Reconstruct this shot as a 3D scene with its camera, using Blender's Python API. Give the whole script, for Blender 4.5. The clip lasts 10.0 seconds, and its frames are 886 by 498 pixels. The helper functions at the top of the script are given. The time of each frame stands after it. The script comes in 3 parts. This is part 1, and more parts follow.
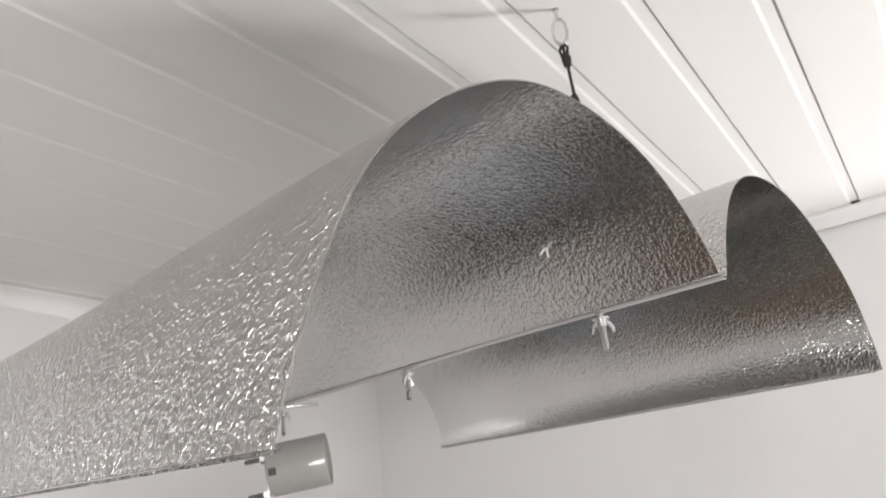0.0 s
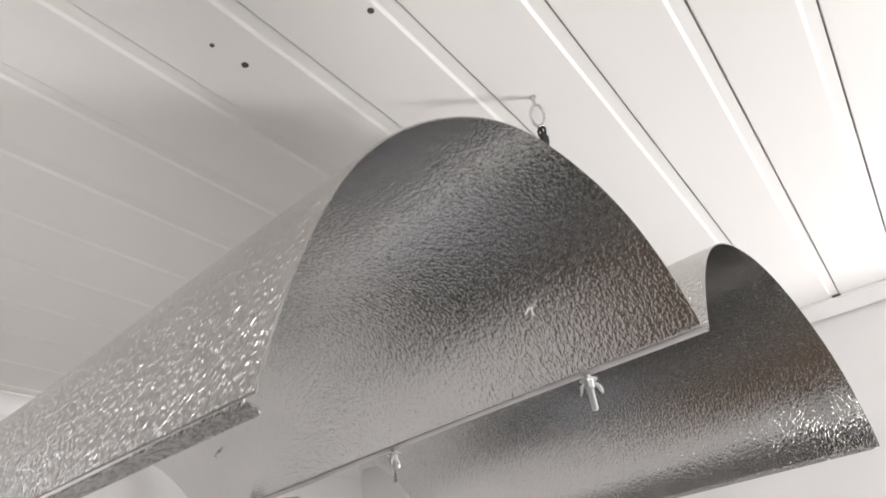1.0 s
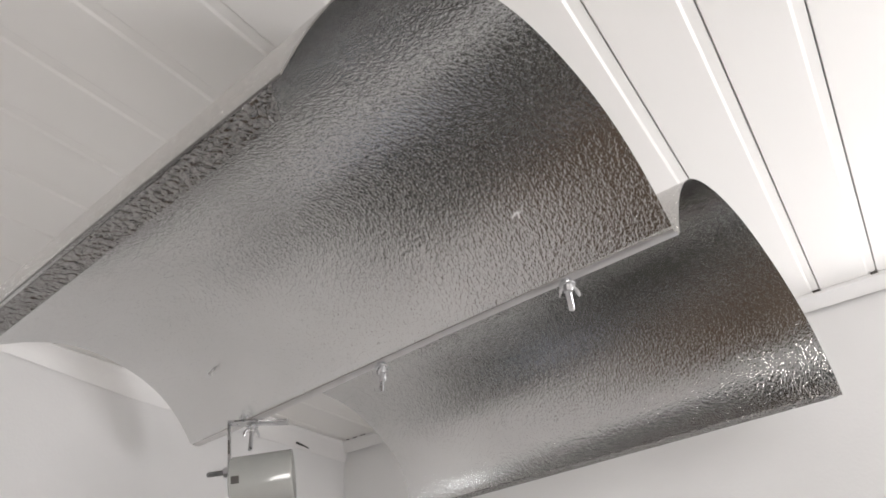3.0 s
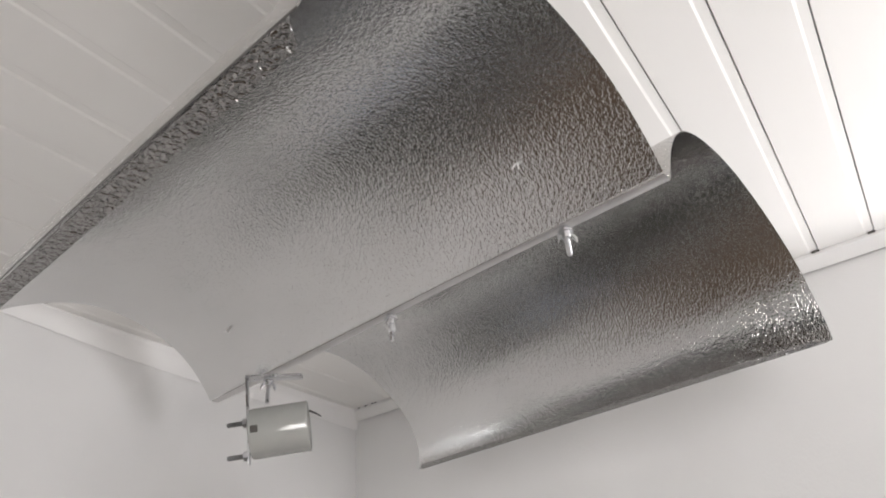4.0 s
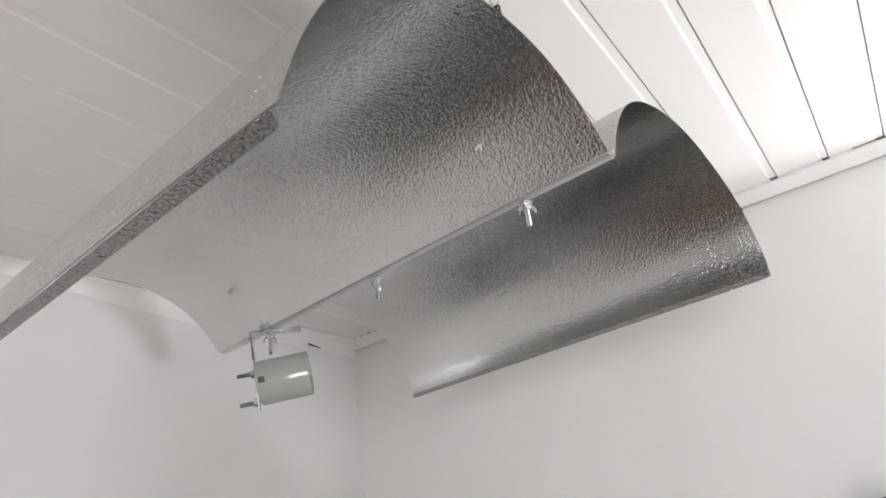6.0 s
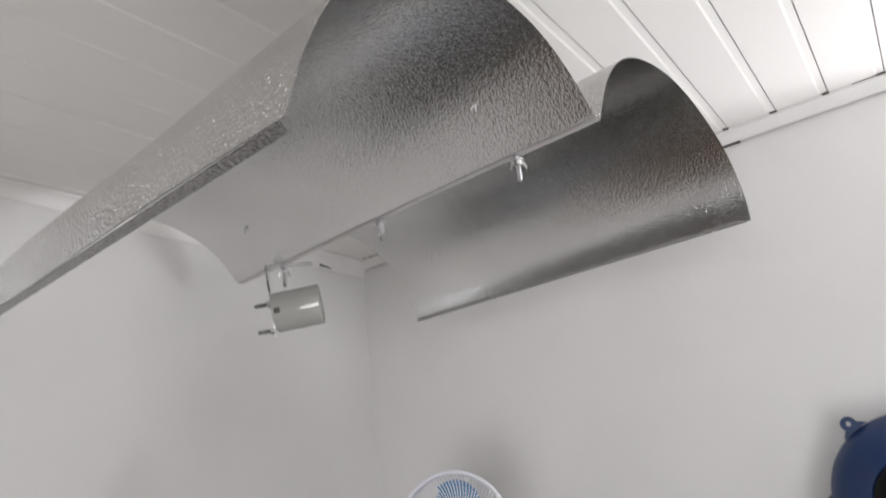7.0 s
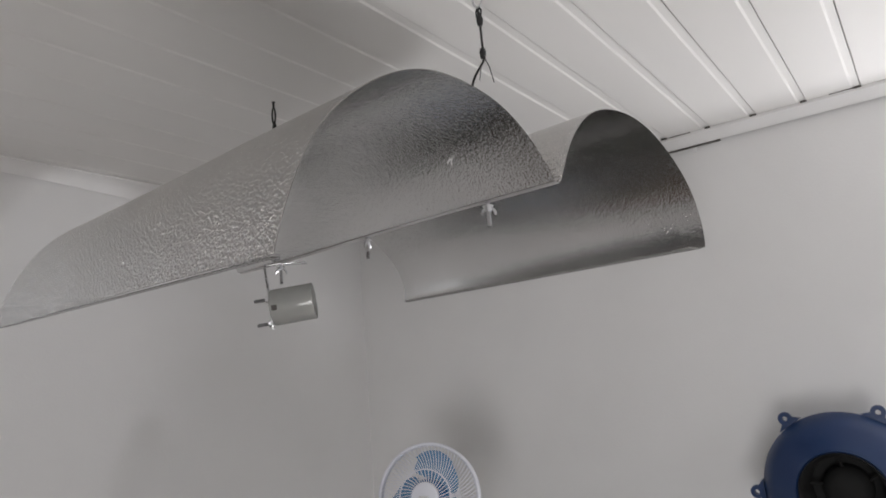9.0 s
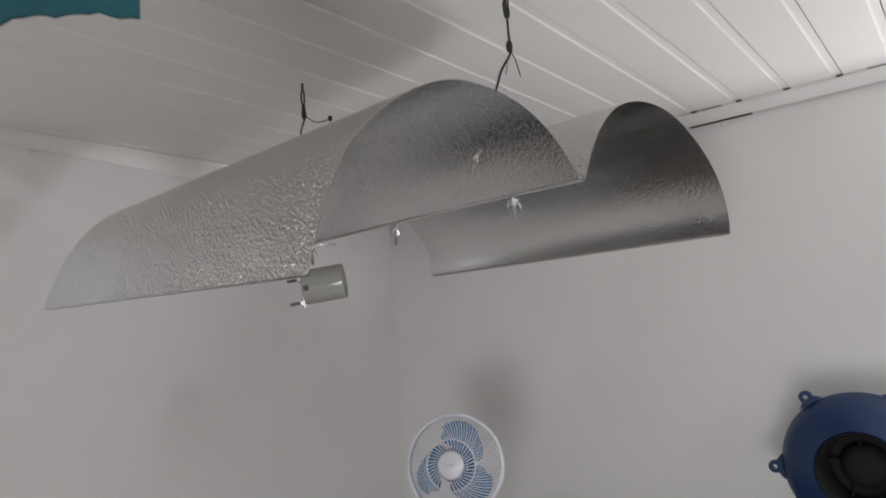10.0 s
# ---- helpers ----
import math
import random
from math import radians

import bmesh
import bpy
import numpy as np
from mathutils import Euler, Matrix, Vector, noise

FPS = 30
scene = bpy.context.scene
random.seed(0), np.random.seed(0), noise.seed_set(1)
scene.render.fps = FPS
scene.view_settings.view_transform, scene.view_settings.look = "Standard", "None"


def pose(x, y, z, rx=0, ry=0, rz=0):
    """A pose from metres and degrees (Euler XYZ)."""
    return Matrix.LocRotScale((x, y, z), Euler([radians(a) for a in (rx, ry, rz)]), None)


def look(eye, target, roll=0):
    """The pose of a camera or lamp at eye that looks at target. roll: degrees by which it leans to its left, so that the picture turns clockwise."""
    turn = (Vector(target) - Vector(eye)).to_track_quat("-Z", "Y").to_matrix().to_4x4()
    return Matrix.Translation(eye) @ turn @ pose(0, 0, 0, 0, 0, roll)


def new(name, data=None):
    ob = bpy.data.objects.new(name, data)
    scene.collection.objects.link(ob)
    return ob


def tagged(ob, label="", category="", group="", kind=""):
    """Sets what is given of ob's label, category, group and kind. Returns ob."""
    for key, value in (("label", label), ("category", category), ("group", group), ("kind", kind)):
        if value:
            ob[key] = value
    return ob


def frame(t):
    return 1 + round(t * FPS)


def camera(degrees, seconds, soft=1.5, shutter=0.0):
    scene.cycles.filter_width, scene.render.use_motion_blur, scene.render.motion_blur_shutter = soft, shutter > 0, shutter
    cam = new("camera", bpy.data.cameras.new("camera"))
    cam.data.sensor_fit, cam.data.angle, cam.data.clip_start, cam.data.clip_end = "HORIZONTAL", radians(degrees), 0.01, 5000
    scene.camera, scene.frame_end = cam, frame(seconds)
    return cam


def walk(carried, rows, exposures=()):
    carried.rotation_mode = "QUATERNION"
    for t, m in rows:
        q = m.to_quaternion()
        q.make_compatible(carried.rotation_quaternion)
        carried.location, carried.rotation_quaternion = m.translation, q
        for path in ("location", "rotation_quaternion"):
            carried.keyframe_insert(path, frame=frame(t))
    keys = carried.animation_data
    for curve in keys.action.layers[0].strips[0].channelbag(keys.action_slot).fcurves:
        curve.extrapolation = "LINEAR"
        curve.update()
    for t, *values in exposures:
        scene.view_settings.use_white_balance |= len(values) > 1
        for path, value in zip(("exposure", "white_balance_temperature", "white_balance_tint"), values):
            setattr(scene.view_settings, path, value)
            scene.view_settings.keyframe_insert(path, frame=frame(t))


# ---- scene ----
cam = camera(68.2, 10.0, soft=1.7, shutter=0.4)
PATH = [
    (0, (0.322, -1.366, 2.166), (-0.758, 0.159, 2.878), -6.3),
    (0.5, (0.318, -1.36, 2.143), (-0.652, 0.132, 3.056), -8.5),
    (1, (0.312, -1.357, 2.113), (-0.611, 0.073, 3.163), -7.9),
    (1.5, (0.298, -1.359, 2.078), (-0.658, 0.067, 3.104), -6.3),
    (2, (0.292, -1.346, 2.049), (-0.62, 0.094, 3.094), -5.5),
    (3.5, (0.294, -1.342, 1.972), (-0.585, 0.043, 3.116), -4.4),
    (4, (0.298, -1.351, 1.952), (-0.622, 0.056, 3.037), -5.0),
    (4.5, (0.306, -1.363, 1.94), (-0.653, 0.06, 2.967), -5.2),
    (5, (0.317, -1.37, 1.942), (-0.644, 0.078, 2.933), -5.7),
    (5.5, (0.337, -1.391, 1.949), (-0.629, 0.11, 2.852), -7.2),
    (6.8, (0.423, -1.463, 1.983), (-0.655, 0.07, 2.681), -8.2),
    (7, (0.431, -1.471, 1.983), (-0.671, 0.088, 2.579), -6.8),
    (7.5, (0.464, -1.497, 2.016), (-0.656, 0.102, 2.45), -6.8),
    (8, (0.493, -1.515, 2.049), (-0.672, 0.066, 2.431), -6.4),
    (8.5, (0.52, -1.541, 2.065), (-0.641, 0.038, 2.464), -4.2),
    (9, (0.543, -1.545, 2.09), (-0.619, 0.04, 2.459), -4.5),
    (9.5, (0.562, -1.552, 2.106), (-0.631, 0.036, 2.336), -3.7),
    (10, (0.567, -1.567, 2.139), (-0.683, -0.022, 2.368), -3.9),
]
EXPOSURE = [(0, 0.26, 6500, 10), (1, 0.32, 6500, 10), (2, 0.28, 6500, 10), (4.5, 0.15, 6500, 10), (5.5, 0.22, 6450, 10), (7, 0.0, 6380, 10), (7.5, -0.31, 6330, 10), (8, -0.43, 6330, 10), (9, -0.52, 6380, 10), (10, -0.58, 6400, 10)]
walk(cam, [(t, look(eye, target, roll)) for t, eye, target, roll in PATH], EXPOSURE)

# ---- world and light ----
world = bpy.data.worlds.new("sky")
scene.world = world
world.use_nodes = True
wn = world.node_tree.nodes
sky = wn.new("ShaderNodeTexSky")
sky.sky_type = "NISHITA"
sky.sun_disc = False
sky.sun_elevation, sky.sun_rotation = radians(50), radians(200)
wn["Background"].inputs["Strength"].default_value = 0.1
world.node_tree.links.new(sky.outputs[0], wn["Background"].inputs[0])

sun = new("sun", bpy.data.lights.new("sun", "SUN"))
sun.data.energy, sun.data.angle, sun.data.color = 4.0, radians(0.6), (1.0, 0.95, 0.88)
sun.matrix_world = look((0, 0, 8), (1.0, 2.6, 0))


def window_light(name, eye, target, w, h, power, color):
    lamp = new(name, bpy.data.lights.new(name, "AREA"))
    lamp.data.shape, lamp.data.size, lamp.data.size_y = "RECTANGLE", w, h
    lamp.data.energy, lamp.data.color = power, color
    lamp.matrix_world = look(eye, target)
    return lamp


# daylight thrown up from the sill of the small north window, and the sky in the south one
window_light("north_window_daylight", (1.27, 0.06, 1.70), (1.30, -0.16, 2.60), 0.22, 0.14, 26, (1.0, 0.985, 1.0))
# small lamp added out of view, set for glints on the wing's outer face
window_light("west_glint_lamp", (-0.975, -1.52, 2.44), (1.0, -1.40, 2.10), 0.24, 0.11, 0.75, (0.98, 0.985, 1.0))
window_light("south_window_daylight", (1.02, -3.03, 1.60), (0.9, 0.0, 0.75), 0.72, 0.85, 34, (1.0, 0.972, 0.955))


# ---- materials ----
def material(name, color, rough=0.5, metal=0.0):
    m = bpy.data.materials.new(name)
    m.use_nodes = True
    b = m.node_tree.nodes["Principled BSDF"]
    b.inputs["Base Color"].default_value = (*color, 1)
    b.inputs["Roughness"].default_value = rough
    b.inputs["Metallic"].default_value = metal
    return m, m.node_tree.nodes, m.node_tree.links, b


def noise_tex(n, l, scale, detail=4.0, coord="Object", stretch=(1, 1, 1)):
    tc = n.new("ShaderNodeTexCoord")
    mp = n.new("ShaderNodeMapping")
    mp.inputs["Scale"].default_value = stretch
    l.new(tc.outputs[coord], mp.inputs["Vector"])
    t = n.new("ShaderNodeTexNoise")
    t.inputs["Scale"].default_value, t.inputs["Detail"].default_value = scale, detail
    l.new(mp.outputs[0], t.inputs["Vector"])
    return t


def ramp(n, l, source, a, b, lo=0.3, hi=0.7):
    r = n.new("ShaderNodeValToRGB")
    r.color_ramp.elements[0].position, r.color_ramp.elements[0].color = lo, (*a, 1)
    r.color_ramp.elements[1].position, r.color_ramp.elements[1].color = hi, (*b, 1)
    l.new(source, r.inputs["Fac"])
    return r


def bump(n, l, source, strength, distance, before=None):
    k = n.new("ShaderNodeBump")
    k.inputs["Strength"].default_value, k.inputs["Distance"].default_value = strength, distance
    l.new(source, k.inputs["Height"])
    if before:
        l.new(before.outputs[0], k.inputs["Normal"])
    return k


def mottled(name, a, b, rough, scale, fine, depth, metal=0.0, stretch=(1, 1, 1)):
    """A surface that varies at two scales: broad stains in the colour, fine grain in the relief."""
    m, n, l, s = material(name, a, rough, metal)
    t = noise_tex(n, l, scale, 5, stretch=stretch)
    l.new(ramp(n, l, t.outputs["Fac"], a, b).outputs[0], s.inputs["Base Color"])
    f = noise_tex(n, l, fine, 3, stretch=stretch)
    l.new(bump(n, l, f.outputs["Fac"], 0.5, depth).outputs[0], s.inputs["Normal"])
    rr = n.new("ShaderNodeMapRange")
    rr.inputs["To Min"].default_value, rr.inputs["To Max"].default_value = max(rough - 0.07, 0.02), min(rough + 0.07, 1)
    l.new(t.outputs["Fac"], rr.inputs["Value"])
    l.new(rr.outputs[0], s.inputs["Roughness"])
    return m


def hammered(name, tone, rough, size, depth, stretch=0.6, domed=False):
    """Stucco-embossed aluminium: small rounded dents with soft smears of oxide."""
    m, n, l, s = material(name, tone, rough, 1.0)
    t = noise_tex(n, l, 6.0, 4)
    dark = tuple(c * 0.88 for c in tone)
    l.new(ramp(n, l, t.outputs["Fac"], dark, tone).outputs[0], s.inputs["Base Color"])
    tc = n.new("ShaderNodeTexCoord")
    warp = noise_tex(n, l, size * 0.7, 2)
    mix = n.new("ShaderNodeMix")
    mix.data_type = "VECTOR"
    mix.inputs["Factor"].default_value = 0.006
    l.new(tc.outputs["Object"], mix.inputs[4])
    l.new(warp.outputs["Color"], mix.inputs[5])
    v = n.new("ShaderNodeTexVoronoi")
    v.feature = "SMOOTH_F1"
    v.inputs["Scale"].default_value = size
    v.inputs["Smoothness"].default_value = 0.6
    long = n.new("ShaderNodeMapping")
    long.inputs["Scale"].default_value = (1.0, stretch, stretch)
    l.new(mix.outputs[1], long.inputs["Vector"])
    l.new(long.outputs[0], v.inputs["Vector"])
    height = v.outputs["Distance"]
    if domed:
        v.inputs["Smoothness"].default_value = 0.3
        square = n.new("ShaderNodeMath")
        square.operation = "POWER"
        square.inputs[1].default_value = 2.0
        l.new(height, square.inputs[0])
        height = square.outputs[0]
    b1 = bump(n, l, height, 1.0, depth)
    g = noise_tex(n, l, size * 4, 2)
    b2 = bump(n, l, g.outputs["Fac"], 0.25, depth * 0.2, b1)
    l.new(b2.outputs[0], s.inputs["Normal"])
    rr = n.new("ShaderNodeMapRange")
    rr.inputs["To Min"].default_value, rr.inputs["To Max"].default_value = rough - 0.05, rough + 0.07
    l.new(t.outputs["Fac"], rr.inputs["Value"])
    l.new(rr.outputs[0], s.inputs["Roughness"])
    return m


M_WALL = mottled("wall_paint", (0.72, 0.715, 0.71), (0.78, 0.775, 0.77), 0.75, 2.2, 160, 0.0006)
M_PVC = mottled("pvc_ceiling", (0.775, 0.76, 0.735), (0.815, 0.80, 0.78), 0.38, 3.0, 60, 0.0002, stretch=(1, 0.08, 1))
M_TRIM = mottled("pvc_trim", (0.76, 0.75, 0.74), (0.82, 0.81, 0.80), 0.42, 5.0, 60, 0.0003)
M_FLOOR = mottled("floor_tiles_glaze", (0.112, 0.081, 0.056), (0.165, 0.120, 0.085), 0.4, 4.0, 90, 0.0004)
M_GROUND = mottled("concrete", (0.30, 0.29, 0.27), (0.38, 0.36, 0.33), 0.9, 3.0, 120, 0.002)
M_ALU_IN = hammered("embossed_aluminium", (0.70, 0.697, 0.692), 0.15, 430, 0.00043)
M_ALU_OUT = hammered("coarse_embossed_aluminium", (0.70, 0.685, 0.668), 0.15, 310, 0.0027, 0.9, True)
# the wings' metal again, colour darkened for the dark floor mirrored in the hem
M_ALU_HEM = hammered("floor_shaded_aluminium", (0.40, 0.39, 0.38), 0.20, 290, 0.0022, 0.9, True)
M_ALU_FLAT = mottled("flat_aluminium", (0.72, 0.71, 0.70), (0.80, 0.79, 0.78), 0.55, 30, 300, 0.0002, 1.0)
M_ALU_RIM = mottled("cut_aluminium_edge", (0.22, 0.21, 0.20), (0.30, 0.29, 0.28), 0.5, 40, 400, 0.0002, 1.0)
M_ZINC = mottled("zinc_plated_steel", (0.55, 0.55, 0.56), (0.70, 0.70, 0.71), 0.28, 60, 500, 0.0001, 1.0)
M_STEEL = mottled("dull_steel", (0.20, 0.20, 0.20), (0.30, 0.30, 0.30), 0.4, 60, 500, 0.0001, 1.0)
M_CERAMIC = mottled("glazed_ceramic", (0.35, 0.355, 0.335), (0.40, 0.40, 0.38), 0.10, 20, 90, 0.0001)
# dark colour that stands in for the shade inside gaps and openings
M_DARK = mottled("cavity_shade", (0.05, 0.045, 0.04), (0.09, 0.08, 0.07), 0.6, 30, 200, 0.0002)
M_BRASS = mottled("brass_contact", (0.20, 0.18, 0.15), (0.30, 0.27, 0.22), 0.45, 60, 200, 0.0001, 1.0)
M_CORD = mottled("black_cord", (0.012, 0.012, 0.012), (0.03, 0.03, 0.03), 0.8, 200, 900, 0.0004)
M_FAN_WHITE = mottled("white_fan_plastic", (0.66, 0.67, 0.74), (0.74, 0.75, 0.80), 0.35, 12, 200, 0.0001)
M_FAN_BLUE = mottled("translucent_blue_plastic", (0.09, 0.22, 0.40), (0.13, 0.28, 0.46), 0.25, 10, 100, 0.0001)
M_FAN_HUB = mottled("deep_blue_plastic", (0.02, 0.11, 0.28), (0.03, 0.14, 0.34), 0.25, 10, 100, 0.0001)
M_BLUE = mottled("blue_painted_plastic", (0.006, 0.023, 0.082), (0.010, 0.033, 0.105), 0.35, 8, 260, 0.0003)
M_BLACK = mottled("black_plastic", (0.004, 0.004, 0.004), (0.008, 0.008, 0.008), 0.8, 15, 200, 0.0002)
M_TEAL = mottled("teal_fabric", (0.006, 0.065, 0.085), (0.012, 0.10, 0.125), 0.85, 12, 400, 0.001)
M_GREY = mottled("grey_cloth", (0.06, 0.06, 0.055), (0.10, 0.10, 0.09), 0.85, 8, 300, 0.001)
M_FRAME = mottled("window_frame_paint", (0.70, 0.69, 0.67), (0.76, 0.75, 0.73), 0.4, 6, 100, 0.0002)


# ---- mesh helpers ----
def part(name, bm, mat, parent=None, label="", smooth=True, angle=35):
    me = bpy.data.meshes.new(name)
    bmesh.ops.recalc_face_normals(bm, faces=bm.faces[:])
    for f in bm.faces:
        f.smooth = smooth
    if smooth:
        for e in bm.edges:
            if len(e.link_faces) == 2 and e.calc_face_angle(0) > radians(angle):
                e.smooth = False
    bm.to_mesh(me)
    bm.free()
    for one in (mat if isinstance(mat, (list, tuple)) else [mat]):
        me.materials.append(one)
    ob = new(name, me)
    if parent:
        ob.parent = parent
    if label:
        ob["label"] = label
    return ob


def thing(name, m, label, category, group=""):
    ob = new(name)
    ob.empty_display_size = 0.05
    ob.matrix_world = m
    return tagged(ob, label, category, group)


def box(bm, x0, y0, z0, x1, y1, z1, bevel=0.0):
    r = bmesh.ops.create_cube(bm, size=1)
    vs = r["verts"]
    for v in vs:
        v.co = Vector(((x0 + x1) / 2 + v.co.x * (x1 - x0), (y0 + y1) / 2 + v.co.y * (y1 - y0), (z0 + z1) / 2 + v.co.z * (z1 - z0)))
    if bevel:
        es = list({e for v in vs for e in v.link_edges})
        bmesh.ops.bevel(bm, geom=es, offset=bevel, segments=2, affect="EDGES", profile=0.6)
    return bm


def lathe(bm, outline, m=Matrix(), steps=48):
    """Turn an outline of (radius, height) round z; ends with radius 0 close to a point."""
    rings = []
    for r, h in outline:
        if r < 1e-6:
            rings.append([bm.verts.new(m @ Vector((0, 0, h)))])
        else:
            rings.append([bm.verts.new(m @ Vector((r * math.cos(2 * math.pi * i / steps), r * math.sin(2 * math.pi * i / steps), h))) for i in range(steps)])
    for a, b in zip(rings, rings[1:]):
        for i in range(steps):
            j = (i + 1) % steps
            if len(a) == 1 and len(b) > 1:
                bm.faces.new((a[0], b[i], b[j]))
            elif len(b) == 1 and len(a) > 1:
                bm.faces.new((a[i], a[j], b[0]))
            elif len(a) > 1:
                bm.faces.new((a[i], a[j], b[j], b[i]))
    return bm


def tube(bm, points, radius, sides=8, closed=False):
    """A round rod along points; radius is a number or one per point."""
    pts = [Vector(p) for p in points]
    count = len(pts)
    rings, side = [], None
    for i, p in enumerate(pts):
        a = pts[i - 1] if i or closed else p
        b = pts[(i + 1) % count] if i < count - 1 or closed else p
        d = (b - a).normalized()
        if side is None:
            side = d.orthogonal().normalized()
        side = (side - d * side.dot(d)).normalized()
        up = d.cross(side)
        r = radius[i] if isinstance(radius, (list, tuple)) else radius
        rings.append([bm.verts.new(p + r * (math.cos(2 * math.pi * k / sides) * side + math.sin(2 * math.pi * k / sides) * up)) for k in range(sides)])
    pairs = list(zip(rings, rings[1:])) + ([(rings[-1], rings[0])] if closed else [])
    for a, b in pairs:
        for k in range(sides):
            bm.faces.new((a[k], a[(k + 1) % sides], b[(k + 1) % sides], b[k]))
    if not closed:
        bm.faces.new(rings[0][::-1])
        bm.faces.new(rings[-1])
    return bm


def bezier(p, count):
    p = [Vector(q) for q in p]
    out = []
    for i in range(count + 1):
        t = i / count
        out.append((1 - t) ** 3 * p[0] + 3 * (1 - t) ** 2 * t * p[1] + 3 * (1 - t) * t * t * p[2] + t ** 3 * p[3])
    return out


def prism_y(bm, outline, y0, y1):
    """Extrude an outline of (x, z) along y."""
    a = [bm.verts.new((x, y0, z)) for x, z in outline]
    b = [bm.verts.new((x, y1, z)) for x, z in outline]
    for i in range(len(a)):
        j = (i + 1) % len(a)
        bm.faces.new((a[i], a[j], b[j], b[i]))
    return a, b


# ---- the room ----
H = 2.6                      # ceiling
X0, X1 = -0.955, 2.3         # west and east walls
Y0, Y1 = -3.0, 0.03          # south and north walls
T = 0.12


def structure(name, bm, mat, label, smooth=False):
    return tagged(part(name, bm, mat, smooth=smooth), label, name.split("_")[0], kind="structure")


bm = bmesh.new()
box(bm, X0 - T, Y0 - T, -0.1, X1 + T, Y1 + T, 0)
structure("floor", bm, M_FLOOR, "dull brown glazed floor inside the room")

bm = bmesh.new()
box(bm, -300, -300, -0.16, 300, 300, -0.105)
structure("ground", bm, M_GROUND, "grey concrete ground outside the house")

bm = bmesh.new()
box(bm, X1, Y0 - T, 0, X1 + T, Y1 + T, H + 0.03)
structure("wall_east", bm, M_WALL, "matt off-white painted plaster wall")


def wall_with_opening(name, turn, ya, yb, a, b, o0, o1, oz0, oz1):
    """A wall from a to b between the planes ya and yb, along x (or along y when turn is set), with one opening."""
    bm = bmesh.new()
    box(bm, a, ya, 0, o0, yb, H + 0.03)
    box(bm, o1, ya, 0, b, yb, H + 0.03)
    box(bm, o0, ya, oz1, o1, yb, H + 0.03)
    if oz0 > 0.01:
        box(bm, o0, ya, 0, o1, yb, oz0)
    bmesh.ops.remove_doubles(bm, verts=bm.verts[:], dist=1e-5)
    if turn:
        for v in bm.verts:
            v.co = Vector((v.co.y, v.co.x, v.co.z))
    return structure(name, bm, M_WALL, "matt off-white painted plaster wall with an opening")


wall_with_opening("wall_north", False, Y1, Y1 + T, X0, X1, 0.90, 1.64, 1.60, 2.50)
wall_with_opening("wall_south", False, Y0 - T, Y0, X0, X1, 0.62, 1.42, 1.10, 2.12)
# the west opening is unseen, made to hold the added glint lamp
wall_with_opening("wall_west", True, X0 - T, X0, Y0 - T, Y1 + T, -1.77, -1.27, 2.30, 2.55)


def ceiling():
    """Narrow plastic boards with a sloping channel and a fine dark slit at each joint, in one sheet."""
    bm = bmesh.new()
    low = []
    k0, k1 = math.ceil((X0 + 0.02) / 0.1), math.floor((X1 - 0.02) / 0.1)
    low.append((X0 - 0.05, 0.0))
    for k in range(k0, k1 + 1):
        g = 0.1 * k + 0.002
        low += [(g - 0.0175, 0.0), (g - 0.0168, 0.0002), (g - 0.0142, 0.0016), (g - 0.0130, 0.0019), (g - 0.001, 0.0023), (g - 0.0008, 0.008), (g + 0.0002, 0.008), (g + 0.0004, 0.0006), (g + 0.0016, 0.0)]
    low.append((X1 + 0.05, 0.0))
    outline = [(x, H + z) for x, z in low] + [(X1 + 0.05, H + 0.02), (X0 - 0.05, H + 0.02)]
    a, b = prism_y(bm, outline, Y0 - 0.05, Y1 + 0.05)
    return structure("ceiling", bm, M_PVC, "white plastic ceiling boards with grooved joints")


ceiling()

# ---- cornice along the north and the west wall ----
def cornice(name, outline, start, along, length, sag, label, dip=0.0):
    """A thin moulding swept along a wall; sag lets its lower lip wave a little."""
    bm = bmesh.new()
    rings = []
    steps = 40
    inward = Vector((-along[1], along[0], 0))
    for i in range(steps + 1):
        s = i / steps
        p = Vector(start) + Vector(along) * (length * s)
        ring = []
        for d, z in outline:
            w = sag * (math.sin(9 * s + 0.7) + 0.6 * math.sin(23 * s + 2.0)) * min(1.0, -z / 0.02)
            k = min(1.0, max(0.0, (1.15 - s * length) / 0.55))
            w -= dip * k * k * (3 - 2 * k) * min(1.0, -z / 0.03)
            ring.append(bm.verts.new(p + inward * d + Vector((0, 0, z + w))))
        rings.append(ring)
    n = len(outline)
    for a, b in zip(rings, rings[1:]):
        for k in range(n):
            bm.faces.new((a[k], a[(k + 1) % n], b[(k + 1) % n], b[k]))
    bm.faces.new(rings[0])
    bm.faces.new(rings[-1])
    return tagged(part(name, bm, M_TRIM, angle=50), label, "trim", kind="structure")


trim_north = cornice("trim_north", [(0.028, -0.0005), (0.030, -0.0005), (0.030, -0.007), (0.024, -0.011), (0.014, -0.018), (0.0085, -0.027), (0.0070, -0.027), (0.012, -0.017), (0.022, -0.010), (0.028, -0.006)],
        (X1, Y1, H), (-1, 0, 0), X1 - X0, 0.0012, "white plastic cornice strip along the ceiling's edge")
